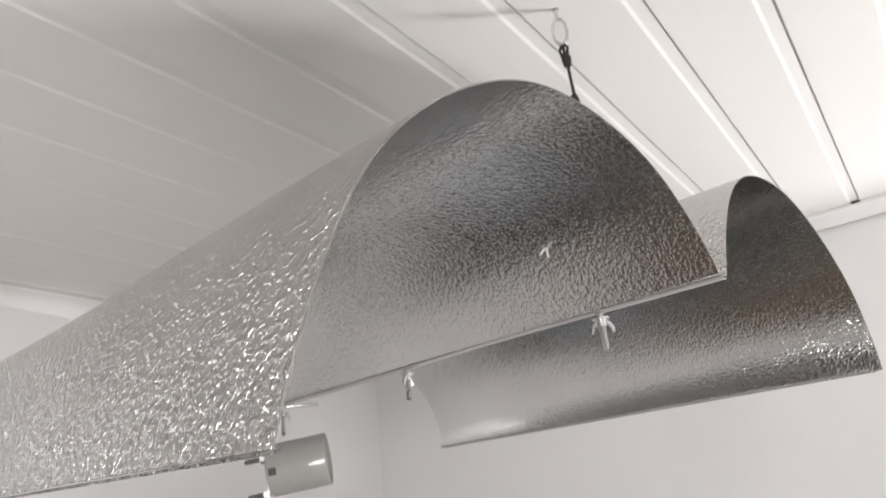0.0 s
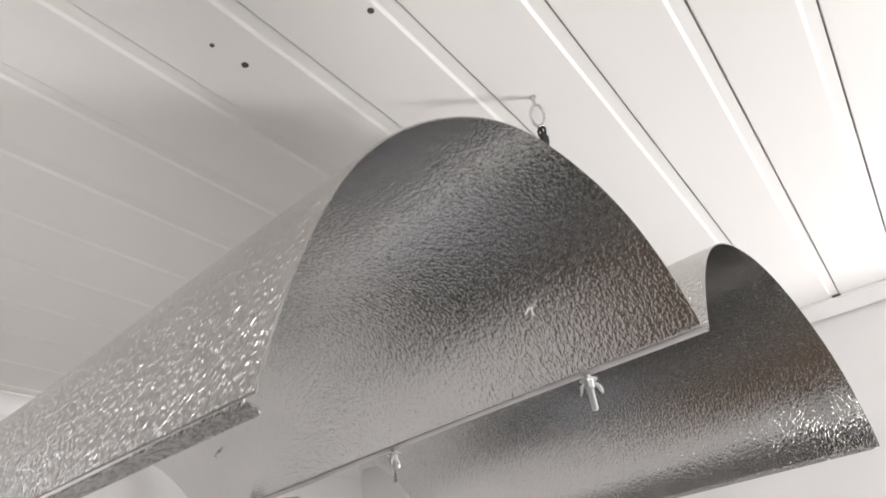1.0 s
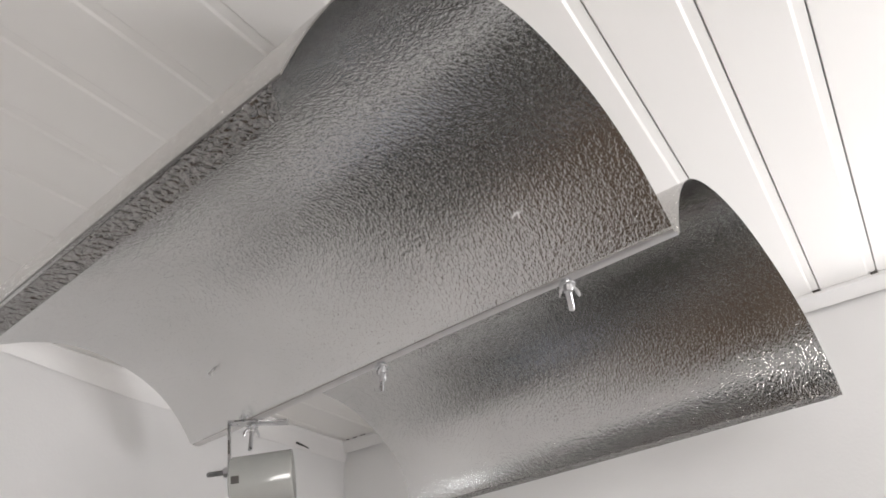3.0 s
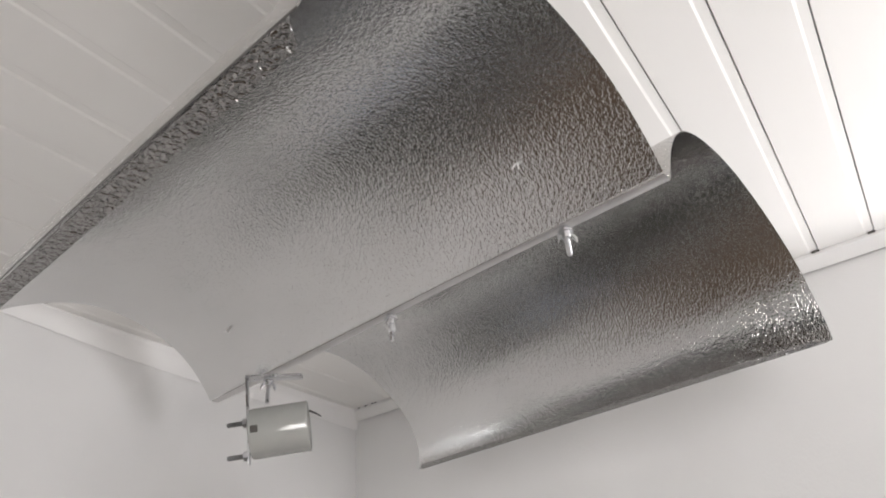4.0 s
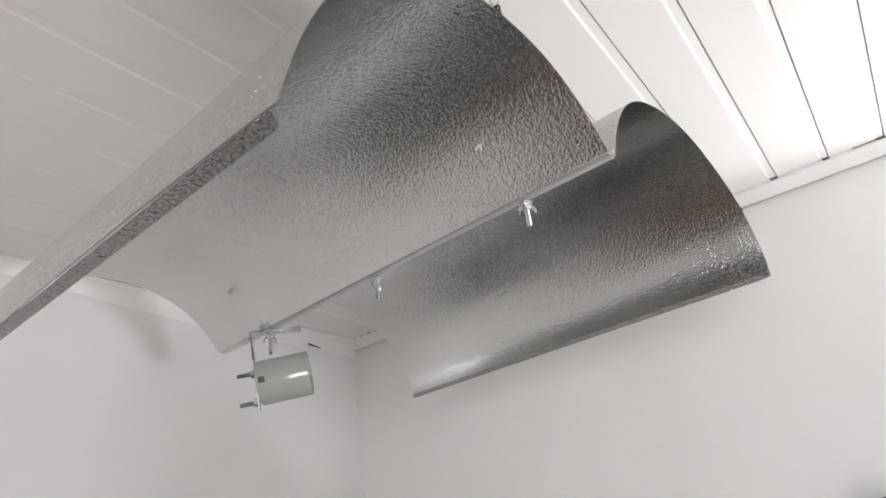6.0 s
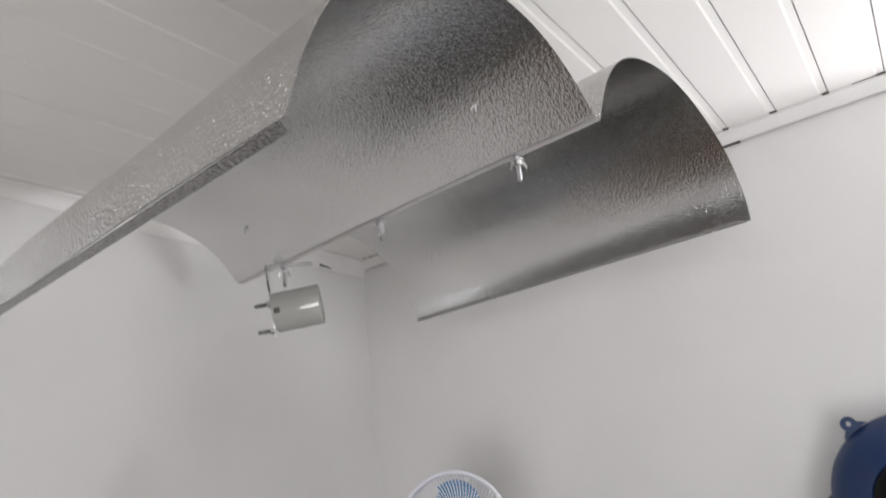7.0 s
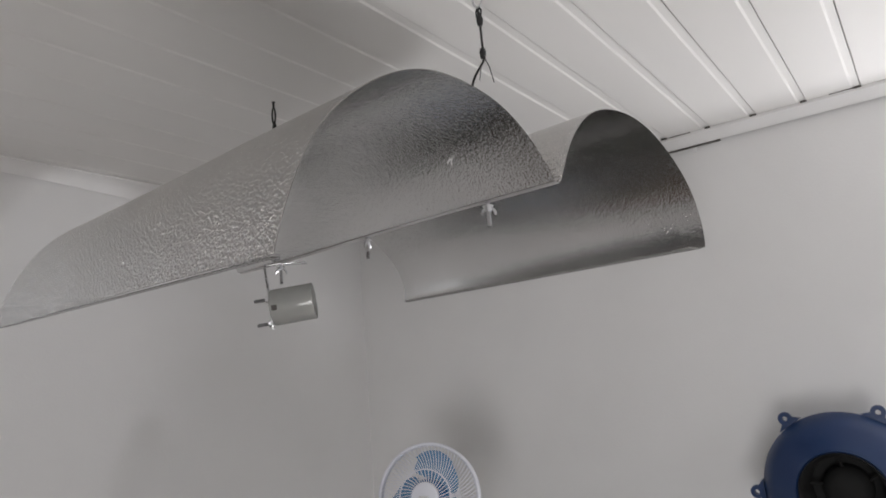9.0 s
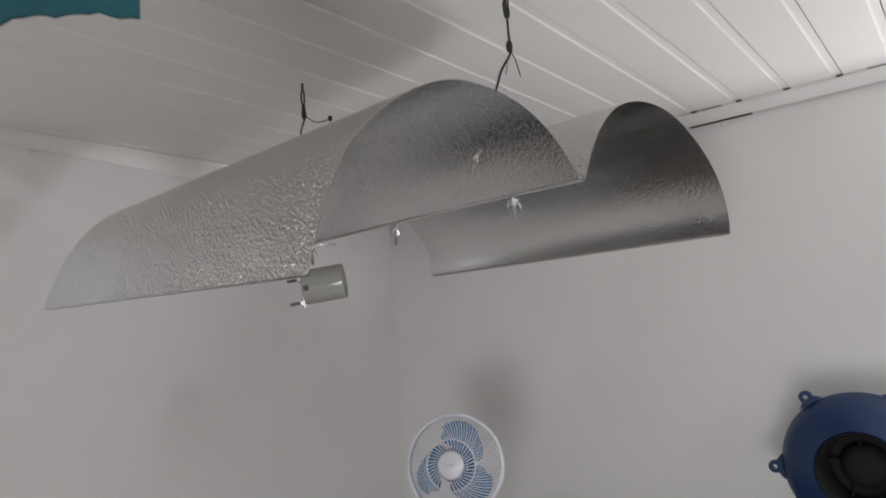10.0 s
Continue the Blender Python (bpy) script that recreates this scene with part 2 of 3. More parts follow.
cornice("trim_west", [(0.020, -0.0005), (0.022, -0.0005), (0.022, -0.003), (0.016, -0.006), (0.009, -0.014), (0.0030, -0.026), (0.0020, -0.026), (0.006, -0.014), (0.013, -0.006), (0.020, -0.003)],
        (X0, Y1, H), (0, -1, 0), Y1 - Y0, 0.002, "white plastic cornice strip, sagging and slightly wavy", 0.030)


# a thin dark box that paints a gap's shade on the strip
def gap_shade(x0, x1, y0, y1, z0, z1):
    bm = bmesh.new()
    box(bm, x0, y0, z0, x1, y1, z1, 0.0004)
    return part("gap_shade", bm, M_DARK, trim_north, "narrow dark piece that paints the shade of a gap at the cornice strip")


# dark pieces painting the shade at open ends of the board channels, at two loose stretches above the strip and one
# below it
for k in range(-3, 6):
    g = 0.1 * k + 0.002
    gap_shade(g - 0.0115 - 0.002 * (k % 2), g + 0.0012, Y1 - 0.0318, Y1 - 0.0295, H - 0.0026, H + 0.0015)
gap_shade(0.108, 0.158, Y1 - 0.0312, Y1 - 0.0295, H - 0.0016, H + 0.001)
gap_shade(0.445, 0.492, Y1 - 0.0312, Y1 - 0.0295, H - 0.0016, H + 0.001)
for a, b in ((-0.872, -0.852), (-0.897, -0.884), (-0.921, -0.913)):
    gap_shade(a, b, Y1 - 0.0312, Y1 - 0.0295, H - 0.0016, H + 0.001)
gap_shade(0.075, 0.215, Y1 - 0.0088, Y1 - 0.0005, H - 0.0305, H - 0.0275)


# ---- window and doorway that let the daylight in ----
def frame_bars(name, m, half, height, w, sill):
    """A painted frame of two jambs, a head and a sill, its foot at the pose m, its face along local x."""
    root = tagged(thing(name, m, "white painted frame set into the plaster wall", name.split("_")[0]), kind="structure")
    for nm, q in (("jamb", (-half, -half + w, 0.001, height)), ("jamb", (half - w, half, 0.001, height)), ("head", (-half + w, half - w, height - w, height))):
        bm = bmesh.new()
        box(bm, q[0], -0.02, q[2], q[1], 0.02, q[3], 0.004)
        part(nm, bm, M_FRAME, root)
    if sill:
        bm = bmesh.new()
        box(bm, -half + w, -0.05, 0.002, half - w, 0.02, w, 0.004)
        part("window_sill", bm, M_FRAME, root)
    return root


frame_bars("window_1", pose(1.27, Y1 + 0.095, 1.60), 0.37, 0.90, 0.02, True)
# window_2 is added out of view round the glint lamp
frame_bars("window_2", pose(X0 - 0.095, -1.52, 2.30, 0, 0, 90), 0.25, 0.25, 0.02, True)
frame_bars("window_3", pose(1.02, Y0 - 0.10, 1.10, 0, 0, 180), 0.40, 1.02, 0.03, True)

# ---- the hanging reflector ----
YAW = -5.5
C = Vector((-0.130, -0.8290, 2.301))       # middle of the valley
REF = pose(*C, 0, 0, YAW)
GAP = 0.007
ARCH_A = [(-0.379, -0.1075), (-0.325, 0.1295), (-0.106, 0.117), (-GAP, 0.0)]
ARCH_B = [(GAP, 0.0), (0.094, 0.239), (0.412, 0.074), (0.377, -0.0510)]

reflector = thing("grow_light_reflector", REF, "double-winged embossed aluminium grow light reflector hanging by cords", "light reflector")


def ends(v, z):
    """Where the slightly slanted ends of the sheet lie along u."""
    up = max(z, 0.0)
    far = 0.349 + 0.047 * v + 0.10 * up if v < 0 else 0.349 + 0.058 * v + 0.03 * up
    near = -0.347 + 0.12 * v + 0.30 * up if v < 0 else -0.347 + 0.0975 * v + 0.045 * v * v + 0.02 * up
    return near, far


def sheet(name, section, thick, mat, label="", dent=None):
    """A bent sheet: the section (v, z) swept along u between its slanted ends; dent: the u, v, radius and depth of a crease."""
    bm = bmesh.new()
    n, cols = len(section), 64
    sec = [Vector((p[0], p[1])) for p in section]
    grid = []
    for side in (0, 1):
        layer = []
        for i, p in enumerate(sec):
            d = (sec[min(i + 1, n - 1)] - sec[max(i - 1, 0)]).normalized()
            q = p + Vector((-d.y, d.x)) * (thick * side)
            lo, hi = ends(p.x, p.y)
            row = []
            for j in range(cols + 1):
                at = lo + (hi - lo) * j / cols
                push = 0.0
                if dent:
                    e = ((at - dent[0]) * 0.8 + (q.y - dent[1]) * 0.6) / dent[2]
                    f = math.hypot(at - dent[0], q.y - dent[1]) / (3 * dent[2])
                    push = dent[3] * math.exp(-e * e) * math.exp(-f * f)
                push += 0.0012 * math.sin(at * 11 + i * 0.13) * math.sin(i * 0.21 + 1.3)
                row.append(bm.verts.new((at, q.x - d.y * push, q.y + d.x * push + 0.07 * at * min(p.x, 0.0))))
            layer.append(row)
        grid.append(layer)
    for side in (0, 1):
        g = grid[side]
        for i in range(n - 1):
            for j in range(cols):
                bm.faces.new((g[i][j], g[i][j + 1], g[i + 1][j + 1], g[i + 1][j]))
    a, b = grid
    rim = []
    for i in range(n - 1):
        rim.append(bm.faces.new((a[i][0], a[i + 1][0], b[i + 1][0], b[i][0])))
        rim.append(bm.faces.new((a[i][cols], b[i][cols], b[i + 1][cols], a[i + 1][cols])))
    for j in range(cols):
        rim.append(bm.faces.new((a[0][j], b[0][j], b[0][j + 1], a[0][j + 1])))
        rim.append(bm.faces.new((a[n - 1][j], a[n - 1][j + 1], b[n - 1][j + 1], b[n - 1][j])))
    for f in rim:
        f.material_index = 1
    outer = set(v for row in b for v in row)
    for f in bm.faces:
        if f.material_index == 0 and all(v in outer for v in f.verts):
            f.material_index = 2
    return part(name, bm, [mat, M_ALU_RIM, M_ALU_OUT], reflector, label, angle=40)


sheet("wing", bezier([(v, z, 0) for v, z in ARCH_A], 64), 0.0009, M_ALU_IN)
sheet("wing", bezier([(v, z, 0) for v, z in ARCH_B], 64), 0.0009, M_ALU_IN, "aluminium wing with a small crease at one corner", (0.335, -0.022, 0.009, 0.0013))
sheet("valley_strip", [(-GAP + 0.001, -0.0012), (-0.004, -0.0022), (0.004, -0.0022), (GAP - 0.001, -0.0012)], 0.0009, M_ALU_FLAT)


def lip(v, z, inward, name):
    """The hem bent in along a wing's lower edge, with mitred ends."""
    bm = bmesh.new()
    w, t = 0.014, 0.0012
    lo, hi = ends(v, z)
    lay = []
    for dz in (0.0, -t):
        lay.append([bm.verts.new((u, v + inward * d, z + dz + d * 0.15 + 0.07 * u * min(v, 0.0))) for d, m in ((0.0, 0.006), (w, 0.018)) for u in (lo + m, hi - m)])
    a, b = lay
    for q in (a, b):
        bm.faces.new((q[0], q[1], q[3], q[2]))
    for i, j in ((0, 1), (1, 3), (3, 2), (2, 0)):
        bm.faces.new((a[i], a[j], b[j], b[i]))
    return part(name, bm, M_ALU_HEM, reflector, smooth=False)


# both hems take the darkened metal, their shade is in its colour
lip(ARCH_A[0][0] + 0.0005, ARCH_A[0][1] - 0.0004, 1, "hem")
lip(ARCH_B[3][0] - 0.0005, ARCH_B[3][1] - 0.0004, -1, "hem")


def rivet(u, v, z):
    bm = bmesh.new()
    lathe(bm, [(0, -0.0016), (0.001, -0.0014), (0.0017, -0.0004), (0.0017, 0.0), (0, 0.0)], Matrix.Translation((u, v, z)), 14)
    return part("rivet", bm, M_ZINC, reflector, "small pale rivet in the hem")


rivet(0.262, ARCH_A[0][0] + 0.005, ARCH_A[0][1] - 0.0058)
rivet(0.318, ARCH_B[3][0] - 0.004, ARCH_B[3][1] - 0.0008)


def wing_bolt(u, v, z, length, turn, parent):
    """A threaded bolt with washer and wing nut, hanging down from z."""
    bm = bmesh.new()
    m = Matrix.Translation((u, v, z))
    ring = []
    steps = int(length / 0.0013)
    for i in range(steps):
        h = -i * length / steps
        ring += [(0.0029, h), (0.0024, h - 0.5 * length / steps)]
    lathe(bm, [(0, 0.004), (0.005, 0.004), (0.005, 0.001), (0.0029, 0.0)] + ring + [(0.002, -length), (0, -length)], m, 14)
    bolt = part("bolt", bm, M_ZINC, parent, "zinc-plated bolt with a wing nut")
    bm = bmesh.new()
    lathe(bm, [(0.003, -0.0035), (0.0075, -0.0035), (0.0075, -0.0047), (0.003, -0.0047)], m, 20)
    lathe(bm, [(0.0028, -0.0048), (0.0046, -0.0048), (0.0041, -0.011), (0.0028, -0.0115)], m, 20)
    for s in (-1, 1):
        rot = m @ Matrix.Rotation(radians(turn), 4, "Z")
        pts = [(s * 0.0040, 0, -0.007), (s * 0.0065, 0, -0.009), (s * 0.0085, 0, -0.013), (s * 0.0090, 0, -0.0165)]
        tube(bm, [rot @ Vector(p) for p in pts], [0.0016, 0.0018, 0.0019, 0.0010], 8)
    part("wing_nut", bm, M_ZINC, bolt)
    return bolt


wing_bolt(0.243, 0.0, -0.003, 0.030, 35, reflector)
wing_bolt(0.008, 0.0, -0.003, 0.032, 110, reflector)
wing_bolt(-0.220, 0.0, -0.006, 0.034, 60, reflector)


def split_pin(u, v, z, parent):
    bm = bmesh.new()
    lathe(bm, [(0, 0.0012), (0.0024, 0.001), (0.0028, -0.001), (0, -0.0012)], Matrix.Translation((u, v, z)) @ Euler((radians(58), 0, 0)).to_matrix().to_4x4(), 14)
    for du, dz in ((-0.005, -0.006), (0.002, -0.010)):
        tube(bm, [(u, v - 0.001, z), (u + du * 0.5, v - 0.003, z + dz * 0.4), (u + du, v - 0.004, z + dz)], 0.0009, 6)
    return part("split_pin", bm, M_TRIM, parent, "bent white split pin through the sheet")


split_pin(0.239, -0.0585, 0.0465, reflector)
split_pin(-0.222, -0.0625, 0.0495, reflector)

# bracket and socket, turned about the bolt
TURN = Matrix.Translation((-0.220, 0, 0)) @ Matrix.Rotation(radians(46), 4, "Z")
LEAN = Matrix.Translation((-0.0265, 0, -0.005)) @ Matrix.Rotation(radians(-6.5), 4, "Y") @ Matrix.Translation((0.0305, 0, 0.005))
bm = bmesh.new()
box(bm, -0.0335, -0.0065, -0.118, -0.0313, 0.0065, -0.0045, 0.0008)
bmesh.ops.transform(bm, matrix=LEAN, verts=bm.verts[:])
box(bm, -0.0295, -0.009, -0.0062, 0.044, 0.009, -0.0040, 0.0008)
bmesh.ops.transform(bm, matrix=TURN, verts=bm.verts[:])
part("bracket", bm, M_ZINC, reflector, "bent zinc-plated steel strap")

SOCK = TURN @ LEAN @ Matrix.Translation((-0.0305, 0.0, -0.081)) @ Matrix.Rotation(radians(90), 4, "Y") @ Matrix.Diagonal((0.90, 0.90, 0.86, 1))
bm = bmesh.new()
lathe(bm, [(0, 0), (0.029, 0), (0.0335, 0.002), (0.0348, 0.006), (0.0348, 0.082), (0.0351, 0.084), (0.0345, 0.0855), (0.0325, 0.0855), (0.0315, 0.084), (0.0298, 0.03), (0.0, 0.03)], SOCK, 56)
socket = part("lamp_socket", bm, M_CERAMIC, reflector, "pale grey glazed ceramic lamp socket")
bm = bmesh.new()
for i in range(9):
    h = 0.032 + i * 0.0045
    tube(bm, [SOCK @ Vector((0.0288 * math.cos(a), 0.0288 * math.sin(a), h + 0.0058 * a / (2 * math.pi))) for a in [2 * math.pi * k / 40 for k in range(41)]], 0.0016, 6)
part("screw_shell", bm, M_BRASS, socket, "threaded metal shell inside the socket")
bm = bmesh.new()
ang = radians(277)
m = SOCK @ Matrix.Rotation(ang, 4, "Z")
# nothing is cut out: the block's dark colour is the opening's shade
box(bm, -0.006, -0.005, 0, 0.006, 0.005, 0.011, 0.001)
for v in bm.verts:
    v.co = m @ (v.co + Vector((0.0290, 0, 0.005)))
part("terminal_window", bm, M_DARK, socket, "dark block painting the shade of the terminal opening in the socket's side")
for dz in (-0.026, 0.016):
    bm = bmesh.new()
    m = TURN @ LEAN @ Matrix.Translation((-0.034, 0, -0.081 + dz)) @ Matrix.Rotation(radians(-90), 4, "Y")
    lathe(bm, [(0, 0)] + [(0.0034 - 0.0007 * (k % 2), 0.001 * k) for k in range(24)] + [(0.0022, 0.0245), (0, 0.0245)], m, 12)
    b = part("mounting_bolt", bm, M_STEEL, socket, "threaded dull steel bolt at the socket's back")
    bm = bmesh.new()
    lathe(bm, [(0.0025, 0.0), (0.0062, 0.0), (0.0062, 0.005), (0.0025, 0.005)], m, 6)
    part("nut", bm, M_ZINC, b)


# ---- hangers ----
def L(u, v, z):
    return REF @ Vector((u, v, z))


def hanger(u, v, drop, bend, label, eye_mat, wide):
    """Screw eye, cord with knots and a frayed tail, tied to the bolt in the valley."""
    top = L(u, v, 0)
    top.z = H
    root = thing("rope_hanger", Matrix.Translation(top), label, "cord", "hangers of the reflector")
    bm = bmesh.new()
    lathe(bm, [(0, 0.01), (0.0035, 0.01), (0.0035, -0.0005), (0.002, -0.001), (0.002, -0.012), (0, -0.012)], Matrix(), 12)
    tube(bm, [(wide * math.sin(a), 0.002 * math.sin(a), -0.0265 + 0.0150 * math.cos(a)) for a in [2 * math.pi * k / 28 for k in range(28)]], 0.0017, 8, True)
    part("screw_eye", bm, eye_mat, root)
    inv = root.matrix_world.inverted()
    side = 1 if u > 0 else -1
    goal = inv @ L(0.239 * side, -0.052, 0.058)
    bm = bmesh.new()
    pts = [Vector((0, 0, -0.043)), Vector((0.001, 0, -0.07)), Vector((0.0015, 0, -drop))]
    mid = Vector((bend, -0.01, -drop - 0.05))
    slack = bezier([pts[-1], pts[-1] + Vector((0, 0, -0.02)), mid, goal], 18)[1:]
    pts += [q + Vector((0.0022 * math.sin(i * 0.8), 0, 0)) * (1 if 0 < i < 17 else 0) for i, q in enumerate(slack)]
    tube(bm, pts, 0.0016, 8)
    part("cord", bm, M_CORD, root)
    for h, r in ((-0.060, 0.0046), (-drop, 0.0044)):
        bm = bmesh.new()
        lathe(bm, [(0, 0.009), (0.003, 0.007), (r, 0.002), (r * 0.9, -0.003), (0.0034, -0.007), (0, -0.008)], Matrix.Translation((0.001, 0, h)), 14)
        part("knot", bm, M_CORD, root)
    bm = bmesh.new()
    for s in (-1, 1):
        a = [Vector((0, 0, -0.040)), Vector((0.004 * s, 0.001, -0.046)), Vector((0.003 * s, 0, -0.054)), Vector((0.001, 0, -0.060))]
        tube(bm, a, 0.0014, 6)
    part("loop", bm, M_CORD, root)
    return root


h1 = hanger(0.264, -0.010, 0.107, -0.030, "black cord hanging from a screw eye in the ceiling", M_ZINC, 0.0062)
bm = bmesh.new()
tube(bm, [(0.002, 0, -0.112), (0.008, 0.002, -0.128), (0.012, 0.003, -0.150)], 0.0007, 5)
part("frayed_tail", bm, M_CORD, h1)
bm = bmesh.new()
tube(bm, [(0.000, 0.002, -0.112), (-0.006, 0.003, -0.126), (-0.010, 0.004, -0.140)], 0.0006, 5)
part("frayed_tail", bm, M_CORD, h1)
h2 = hanger(-0.228, 0.0, 0.055, 0.004, "black cord hanging from the ceiling with a loose end", M_CORD, 0.0020)
bm = bmesh.new()
tube(bm, bezier([(0.002, 0, -0.056), (0.03, -0.01, -0.085), (0.05, -0.01, -0.092), (0.078, -0.006, -0.088)], 12), 0.0010, 6)
part("loose_end", bm, M_CORD, h2)
bm = bmesh.new()
lathe(bm, [(0, 0.006), (0.0035, 0.004), (0.004, -0.002), (0, -0.006)], Matrix.Translation((0.079, -0.006, -0.088)), 10)
part("end_knot", bm, M_CORD, h2)


# ---- screw holes in the ceiling ----
# a flat disc whose dark colour paints the hole's shade
def hole(x, y, r):
    bm = bmesh.new()
    lathe(bm, [(0, -0.0006), (r * 0.8, -0.0008), (r, -0.0002), (r, 0.003), (0, 0.003)], Matrix.Translation((0, 0, 0)), 14)
    ob = part("hole_disc", bm, M_DARK)
    ob.matrix_world = Matrix.Translation((x, y, H))
    return tagged(ob, "small dark disc that stands in for a hole in the white ceiling board", "screw", "screws in the ceiling")


hole(0.079, -1.059, 0.0032)
hole(-0.051, -1.127, 0.0022)
hole(-0.048, -1.093, 0.0034)


# ---- standing fan ----
def standing_fan(center, axis, top):
    """A small cage fan: spiral front wires, three swept blades, hub, motor, neck, pole and foot."""
    q = Vector(axis).normalized().to_track_quat("Z", "Y").to_matrix().to_4x4()
    base = Vector((center[0] - axis[0] * 0.06, center[1] - axis[1] * 0.06, top))
    root = thing("standing_fan", Matrix.Translation(base), "small white standing fan with translucent blue blades", "fan")
    m = Matrix.Translation(Vector(center) - base) @ q
    R = 0.0985
    bm = bmesh.new()
    tube(bm, [m @ Vector((R * math.cos(a), R * math.sin(a), -0.012)) for a in [2 * math.pi * k / 64 for k in range(64)]], 0.0038, 8, True)
    tube(bm, [m @ Vector((R * 1.0 * math.cos(a), R * 1.0 * math.sin(a), -0.024)) for a in [2 * math.pi * k / 64 for k in range(64)]], 0.0032, 8, True)
    rim = part("cage_rim", bm, M_FAN_WHITE, root)
    bm = bmesh.new()
    tube(bm, [m @ Vector((0.050 * math.cos(a), 0.050 * math.sin(a), 0.0145)) for a in [2 * math.pi * k / 48 for k in range(48)]], 0.0013, 6, True)
    part("cage_ring", bm, M_FAN_WHITE, rim)
    for side, zc, name, wires, start in ((1, 0.016, "front_wire", 40, 0.0), (1, 0.016, "front_wire", 40, 0.34), (-1, -0.062, "rear_wire", 60, 0.0)):
        bm = bmesh.new()
        for k in range(wires):
            a0 = 2 * math.pi * (k + (0.5 if start else 0)) / wires
            pts = []
            for i in range(8):
                t = start + (1 - start) * i / 7
                r = 0.026 + (R - 0.026) * t
                a = a0 + side * 0.5 * t
                z = zc + (-0.013 - zc) * t ** 2.6
                pts.append(m @ Vector((r * math.cos(a), r * math.sin(a), z)))
            tube(bm, pts, 0.0006 if side < 0 else 0.0008 if start else 0.0010, 4)
        tagged(part(name, bm, M_FAN_WHITE, rim), kind="stuff")
    bm = bmesh.new()
    lathe(bm, [(0.0, 0.0225), (0.022, 0.0215), (0.026, 0.019), (0.0275, 0.013), (0.0265, 0.010), (0, 0.010)], m, 40)
    cap = part("hub_cap", bm, M_FAN_WHITE, root)
    bm = bmesh.new()
    for x0, x1 in ((-0.010, 0.010),):
        box(bm, x0, -0.0016, 0.0222, x1, 0.0016, 0.0228)
    for v in bm.verts:
        v.co = m @ v.co
    part("maker_mark", bm, M_ZINC, cap, "plain grey bar on the hub")
    for b in range(3):
        bm = bmesh.new()
        a0 = radians(50 + 120 * b)
        rows = []
        for i in range(13):
            t = i / 12
            r = 0.031 + 0.057 * t
            spread = radians(34 + 26 * math.sin(math.pi * min(1, t * 1.15)))
            row = []
            for j in range(9):
                s = j / 8 - 0.5
                a = a0 + 2 * spread * s * (1 - 0.25 * t) + 0.55 * t
                z = -0.022 + 0.030 * s
                rr = r - 0.010 * (2 * s) ** 2 * t
                row.append((rr, a, z))
            rows.append(row)
        lay = []
        for dz in (0, -0.0014):
            lay.append([[bm.verts.new(m @ Vector((r * math.cos(a), r * math.sin(a), z + dz))) for r, a, z in row] for row in rows])
        for g in lay:
            for i in range(12):
                for j in range(8):
                    bm.faces.new((g[i][j], g[i][j + 1], g[i + 1][j + 1], g[i + 1][j]))
        f, g = lay
        for i in range(12):
            bm.faces.new((f[i][0], f[i + 1][0], g[i + 1][0], g[i][0]))
            bm.faces.new((f[i][8], g[i][8], g[i + 1][8], f[i + 1][8]))
        for j in range(8):
            bm.faces.new((f[0][j], g[0][j], g[0][j + 1], f[0][j + 1]))
            bm.faces.new((f[12][j], f[12][j + 1], g[12][j + 1], g[12][j]))
        part("blade", bm, M_FAN_BLUE, root, "translucent blue fan blade")
    bm = bmesh.new()
    lathe(bm, [(0, 0.002), (0.030, 0.001), (0.033, -0.003), (0.034, -0.045), (0, -0.045)], m, 30)
    part("blade_hub", bm, M_FAN_HUB, root, "deeper blue ring round the fan's hub")
    bm = bmesh.new()
    lathe(bm, [(0, -0.050), (0.040, -0.052), (0.046, -0.062), (0.044, -0.105), (0.030, -0.125), (0, -0.130)], m, 36)
    part("motor_housing", bm, M_FAN_WHITE, root)
    back = m @ Vector((0, 0, -0.085))
    bm = bmesh.new()
    tube(bm, [back, back + Vector((0, 0, -0.06)), back + Vector((0, 0, -0.16)), Vector((back.x, back.y, 0.02))], [0.018, 0.016, 0.012, 0.012], 20)
    part("neck", bm, M_FAN_WHITE, root)
    bm = bmesh.new()
    lathe(bm, [(0, 0.0), (0.168, 0.0), (0.170, 0.006), (0.160, 0.018), (0.03, 0.03), (0, 0.032)], Matrix.Translation((back.x, back.y, 0)), 40)
    part("foot", bm, M_FAN_WHITE, root)
    return root


standing_fan((-0.296, -0.5160, 1.857), (0.40, -0.90, 0.19), 0.0)


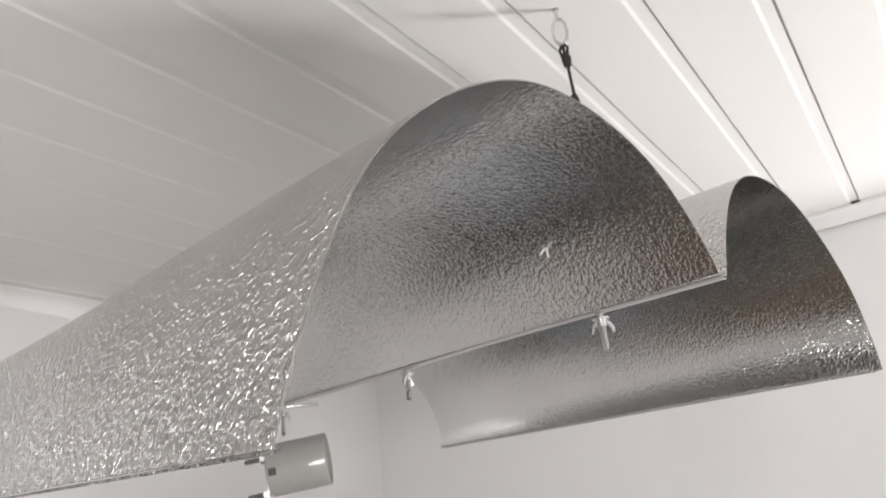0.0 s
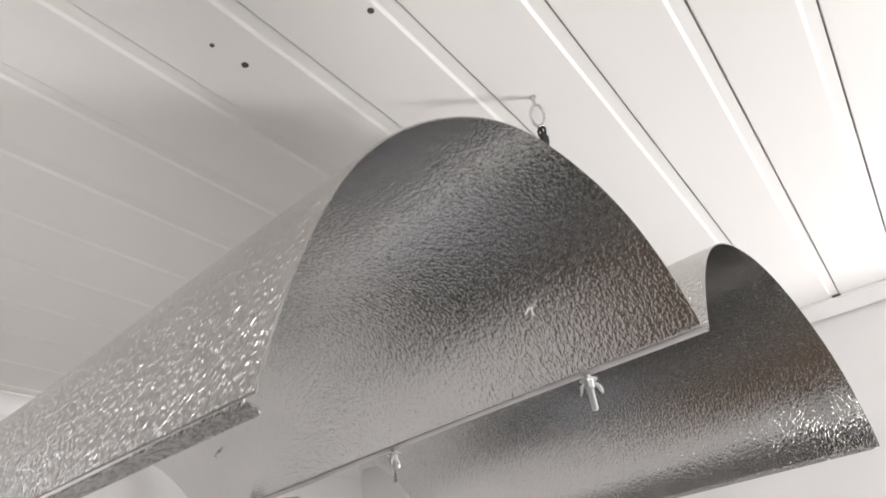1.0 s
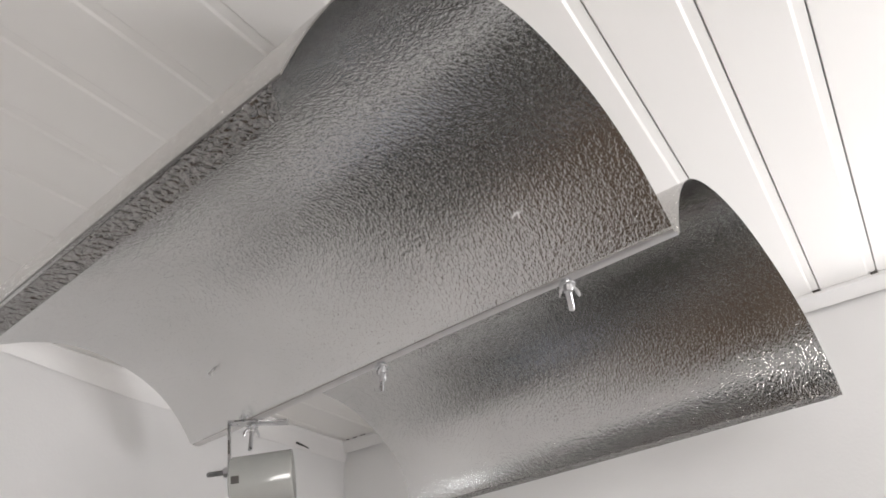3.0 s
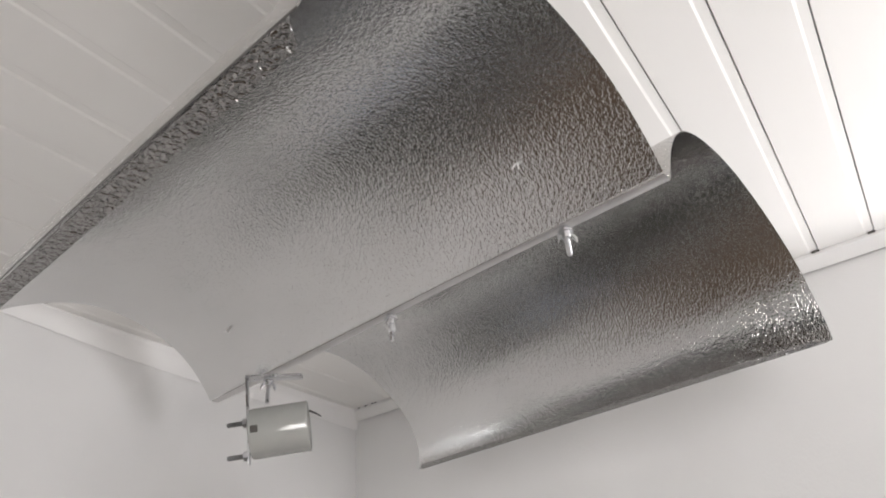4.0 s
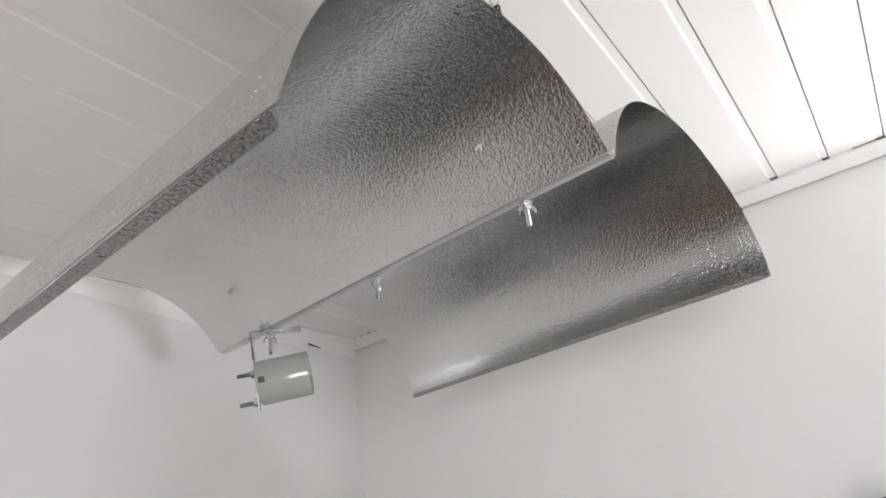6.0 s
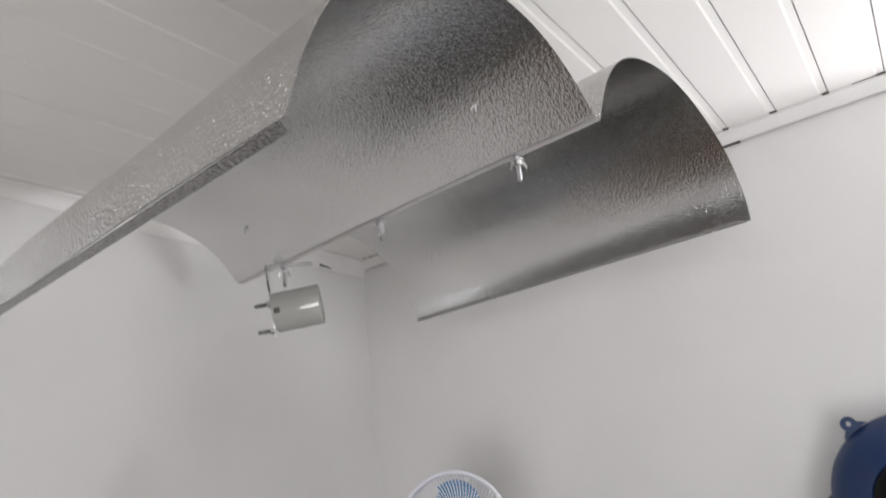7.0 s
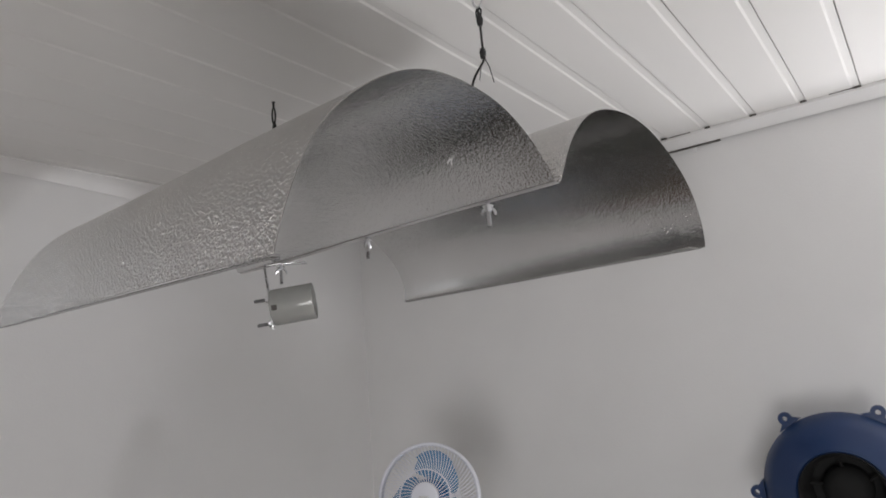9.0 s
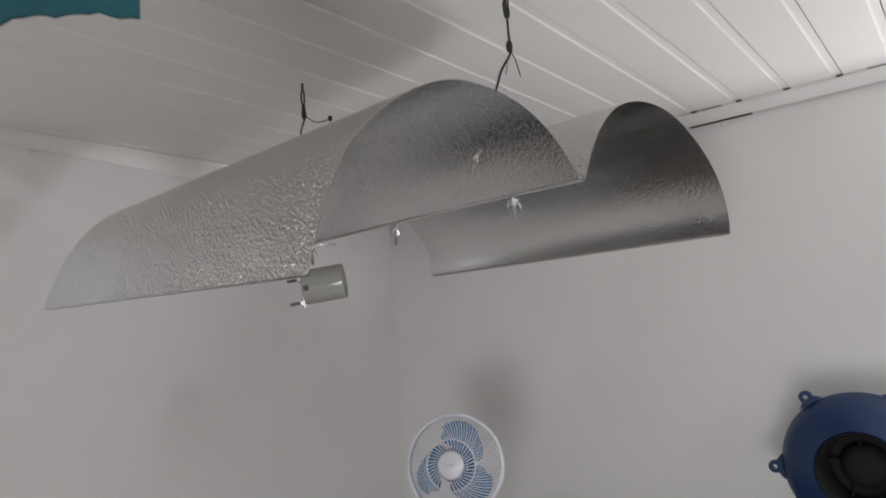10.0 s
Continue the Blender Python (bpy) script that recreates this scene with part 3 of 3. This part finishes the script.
# ---- blower on the wall ----
def blower(x, y, z):
    """A round moulded blower: bulging shell, six eyelets on the flange, a black inlet with grille ring and motor cone."""
    root = thing("duct_blower", Matrix.Translation((x, Y1, z)), "round dark blue plastic duct blower with a black inlet", "blower")
    m = Matrix.Translation((0, y - Y1, 0)) @ Matrix.Rotation(radians(90), 4, "X")
    bm = bmesh.new()
    lathe(bm, [(0.070, 0.046), (0.074, 0.052), (0.080, 0.050), (0.092, 0.042), (0.112, 0.034), (0.126, 0.020), (0.134, 0.004), (0.136, 0.0), (0.136, -0.005), (0.133, -0.007), (0.129, -0.026), (0.113, -0.06), (0.085, -0.085), (0.064, -0.105), (0.060, y - Y1 + 0.002)], m, 72)
    shell = part("shell", bm, M_BLUE, root)
    for k in range(6):
        a = radians(3 + 60 * k)
        bm = bmesh.new()
        e = m @ Matrix.Rotation(a, 4, "Z") @ Matrix.Translation((0.150, 0, -0.002)) @ Matrix.Diagonal((0.9, 0.9, 0.9, 1))
        lathe(bm, [(0.0050, -0.006), (0.0125, -0.006), (0.0135, -0.004), (0.0135, 0.005), (0.0125, 0.007), (0.0050, 0.007), (0.0050, -0.006)], e, 20)
        w = []
        for px, py in ((-0.016, -0.026), (-0.004, -0.0125), (-0.006, 0.0125), (-0.016, 0.026)):
            w.append((px, py))
        lo = [bm.verts.new(e @ Vector((px, py, -0.005))) for px, py in w]
        hi = [bm.verts.new(e @ Vector((px, py, 0.006))) for px, py in w]
        bm.faces.new(lo)
        bm.faces.new(hi[::-1])
        for i in range(4):
            bm.faces.new((lo[i], lo[(i + 1) % 4], hi[(i + 1) % 4], hi[i]))
        part("eyelet", bm, M_BLUE, shell)
    bm = bmesh.new()
    lathe(bm, [(0.0715, 0.050), (0.070, 0.053), (0.067, 0.048), (0.062, 0.026), (0.060, -0.040), (0.0, -0.040)], m, 60)
    inlet = part("inlet", bm, M_BLACK, root, "black moulded inlet")
    bm = bmesh.new()
    lathe(bm, [(0, 0.0), (0.025, -0.002), (0.036, -0.008), (0.040, -0.014), (0.040, -0.039), (0, -0.039)], m, 48)
    part("motor_cone", bm, M_BLACK, inlet)
    for k in range(5):
        a = 2 * math.pi * k / 5 + 0.3
        bm = bmesh.new()
        tube(bm, [m @ Vector((r * math.cos(a + r * 3), r * math.sin(a + r * 3), -0.014)) for r in (0.039, 0.047, 0.054, 0.0605)], 0.0025, 6)
        part("vane", bm, M_BLACK, inlet)
    return root


blower(0.366, -0.150, 1.829)


# ---- dark cabinets in the corner below the reflector ----
def cabinet(m, w, d, top, label):
    """Two doors on a plinth; m: the middle of its foot, w and d: half its width and depth."""
    root = thing("cabinet", m, label, "cabinet", "dark cabinets")
    bm = bmesh.new()
    box(bm, -w, -d, 0.06, w, d, top, 0.018)
    part("body", bm, M_GREY, root)
    bm = bmesh.new()
    box(bm, -w + 0.02, -d + 0.03, 0.0, w - 0.02, d - 0.01, 0.062, 0.002)
    part("plinth", bm, M_GREY, root)
    for s in (-1, 1):
        bm = bmesh.new()
        box(bm, min(s * 0.003, s * (w - 0.012)), -d - 0.016, 0.08, max(s * 0.003, s * (w - 0.012)), -d - 0.001, top - 0.05, 0.003)
        door = part("door", bm, M_GREY, root)
        bm = bmesh.new()
        tube(bm, [(s * 0.03, -d - 0.016, 0.95), (s * 0.03, -d - 0.036, 0.96), (s * 0.03, -d - 0.036, 1.06), (s * 0.03, -d - 0.016, 1.07)], 0.004, 8)
        part("handle", bm, M_ZINC, door)
    return root


cabinet(pose(-0.03, -0.0975, 0), 0.33, 0.12, 1.632, "tall dark grey cabinet with rounded top edges against the wall")
# out of view: stands in for a dark mass that the wings mirror
cabinet(pose(X0 + 0.195, -0.40, 0, 0, 0, 90), 0.38, 0.185, 1.30, "unseen low dark grey cabinet added in the room's corner to darken the reflector's mirror image")


# ---- teal cloth hanging from the ceiling ----
def hanging_cloth(a, b, low_a, low_b):
    root = thing("hanging_cloth", pose(a[0], a[1], H), "teal woven cloth hanging from the ceiling with a ragged lower edge", "cloth")
    bm = bmesh.new()
    along = Vector((b[0] - a[0], b[1] - a[1], 0))
    side = Vector((-along.y, along.x, 0)).normalized()
    cols, rows = 40, 16
    lay = []
    for off in (0.0, 0.003):
        g = []
        for j in range(rows + 1):
            row = []
            for i in range(cols + 1):
                s, t = i / cols, j / rows
                low = low_a + (low_b - low_a) * s + 0.0012 * math.sin(37 * s) + 0.0008 * math.sin(91 * s + 1)
                fold = 0.006 * t * math.sin(14 * s) + off
                row.append(bm.verts.new(along * s + side * fold + Vector((0, 0, -(H - low) * t))))
            g.append(row)
        lay.append(g)
    f, k = lay
    for g in lay:
        for j in range(rows):
            for i in range(cols):
                bm.faces.new((g[j][i], g[j][i + 1], g[j + 1][i + 1], g[j + 1][i]))
    for j in range(rows):
        for i in (0, cols):
            bm.faces.new((f[j][i], f[j + 1][i], k[j + 1][i], k[j][i]))
    for i in range(cols):
        for j in (0, rows):
            bm.faces.new((f[j][i], f[j][i + 1], k[j][i + 1], k[j][i]))
    part("cloth", bm, M_TEAL, root)
    return root


hanging_cloth((0.122, -1.575), (0.220, -1.396), 2.281, 2.327)


# ---- small clips at the cornice ----
def cable_clip(m):
    bm = bmesh.new()
    box(bm, -0.004, -0.005, -0.006, 0.004, 0.0, 0.006, 0.001)
    lathe(bm, [(0, 0.0), (0.0022, 0.0), (0.0022, 0.002), (0.0014, 0.003), (0, 0.003)], Matrix.Translation((0, -0.005, -0.001)) @ Matrix.Rotation(radians(90), 4, "X"), 10)
    ob = part("cable_clip", bm, M_TRIM)
    ob.matrix_world = m
    return tagged(ob, "small white plastic cable clip below the cornice", "clip", "clips at the cornice")


cable_clip(pose(0.155, Y1, 2.563))
cable_clip(pose(X0, -1.062, 2.560, 0, 0, 90))

bm = bmesh.new()
tube(bm, bezier([(0, 0, 0), (0.001, 0.016, -0.003), (0.001, 0.03, -0.002), (-0.002, 0.045, -0.005)], 10), [0.0030 - 0.00018 * i for i in range(11)], 8)
cable = part("cable", bm, M_CORD)
cable.matrix_world = pose(X0 + 0.012, -0.165, 2.560)
tagged(cable, "short dark cable end under the sagging cornice", "cable")
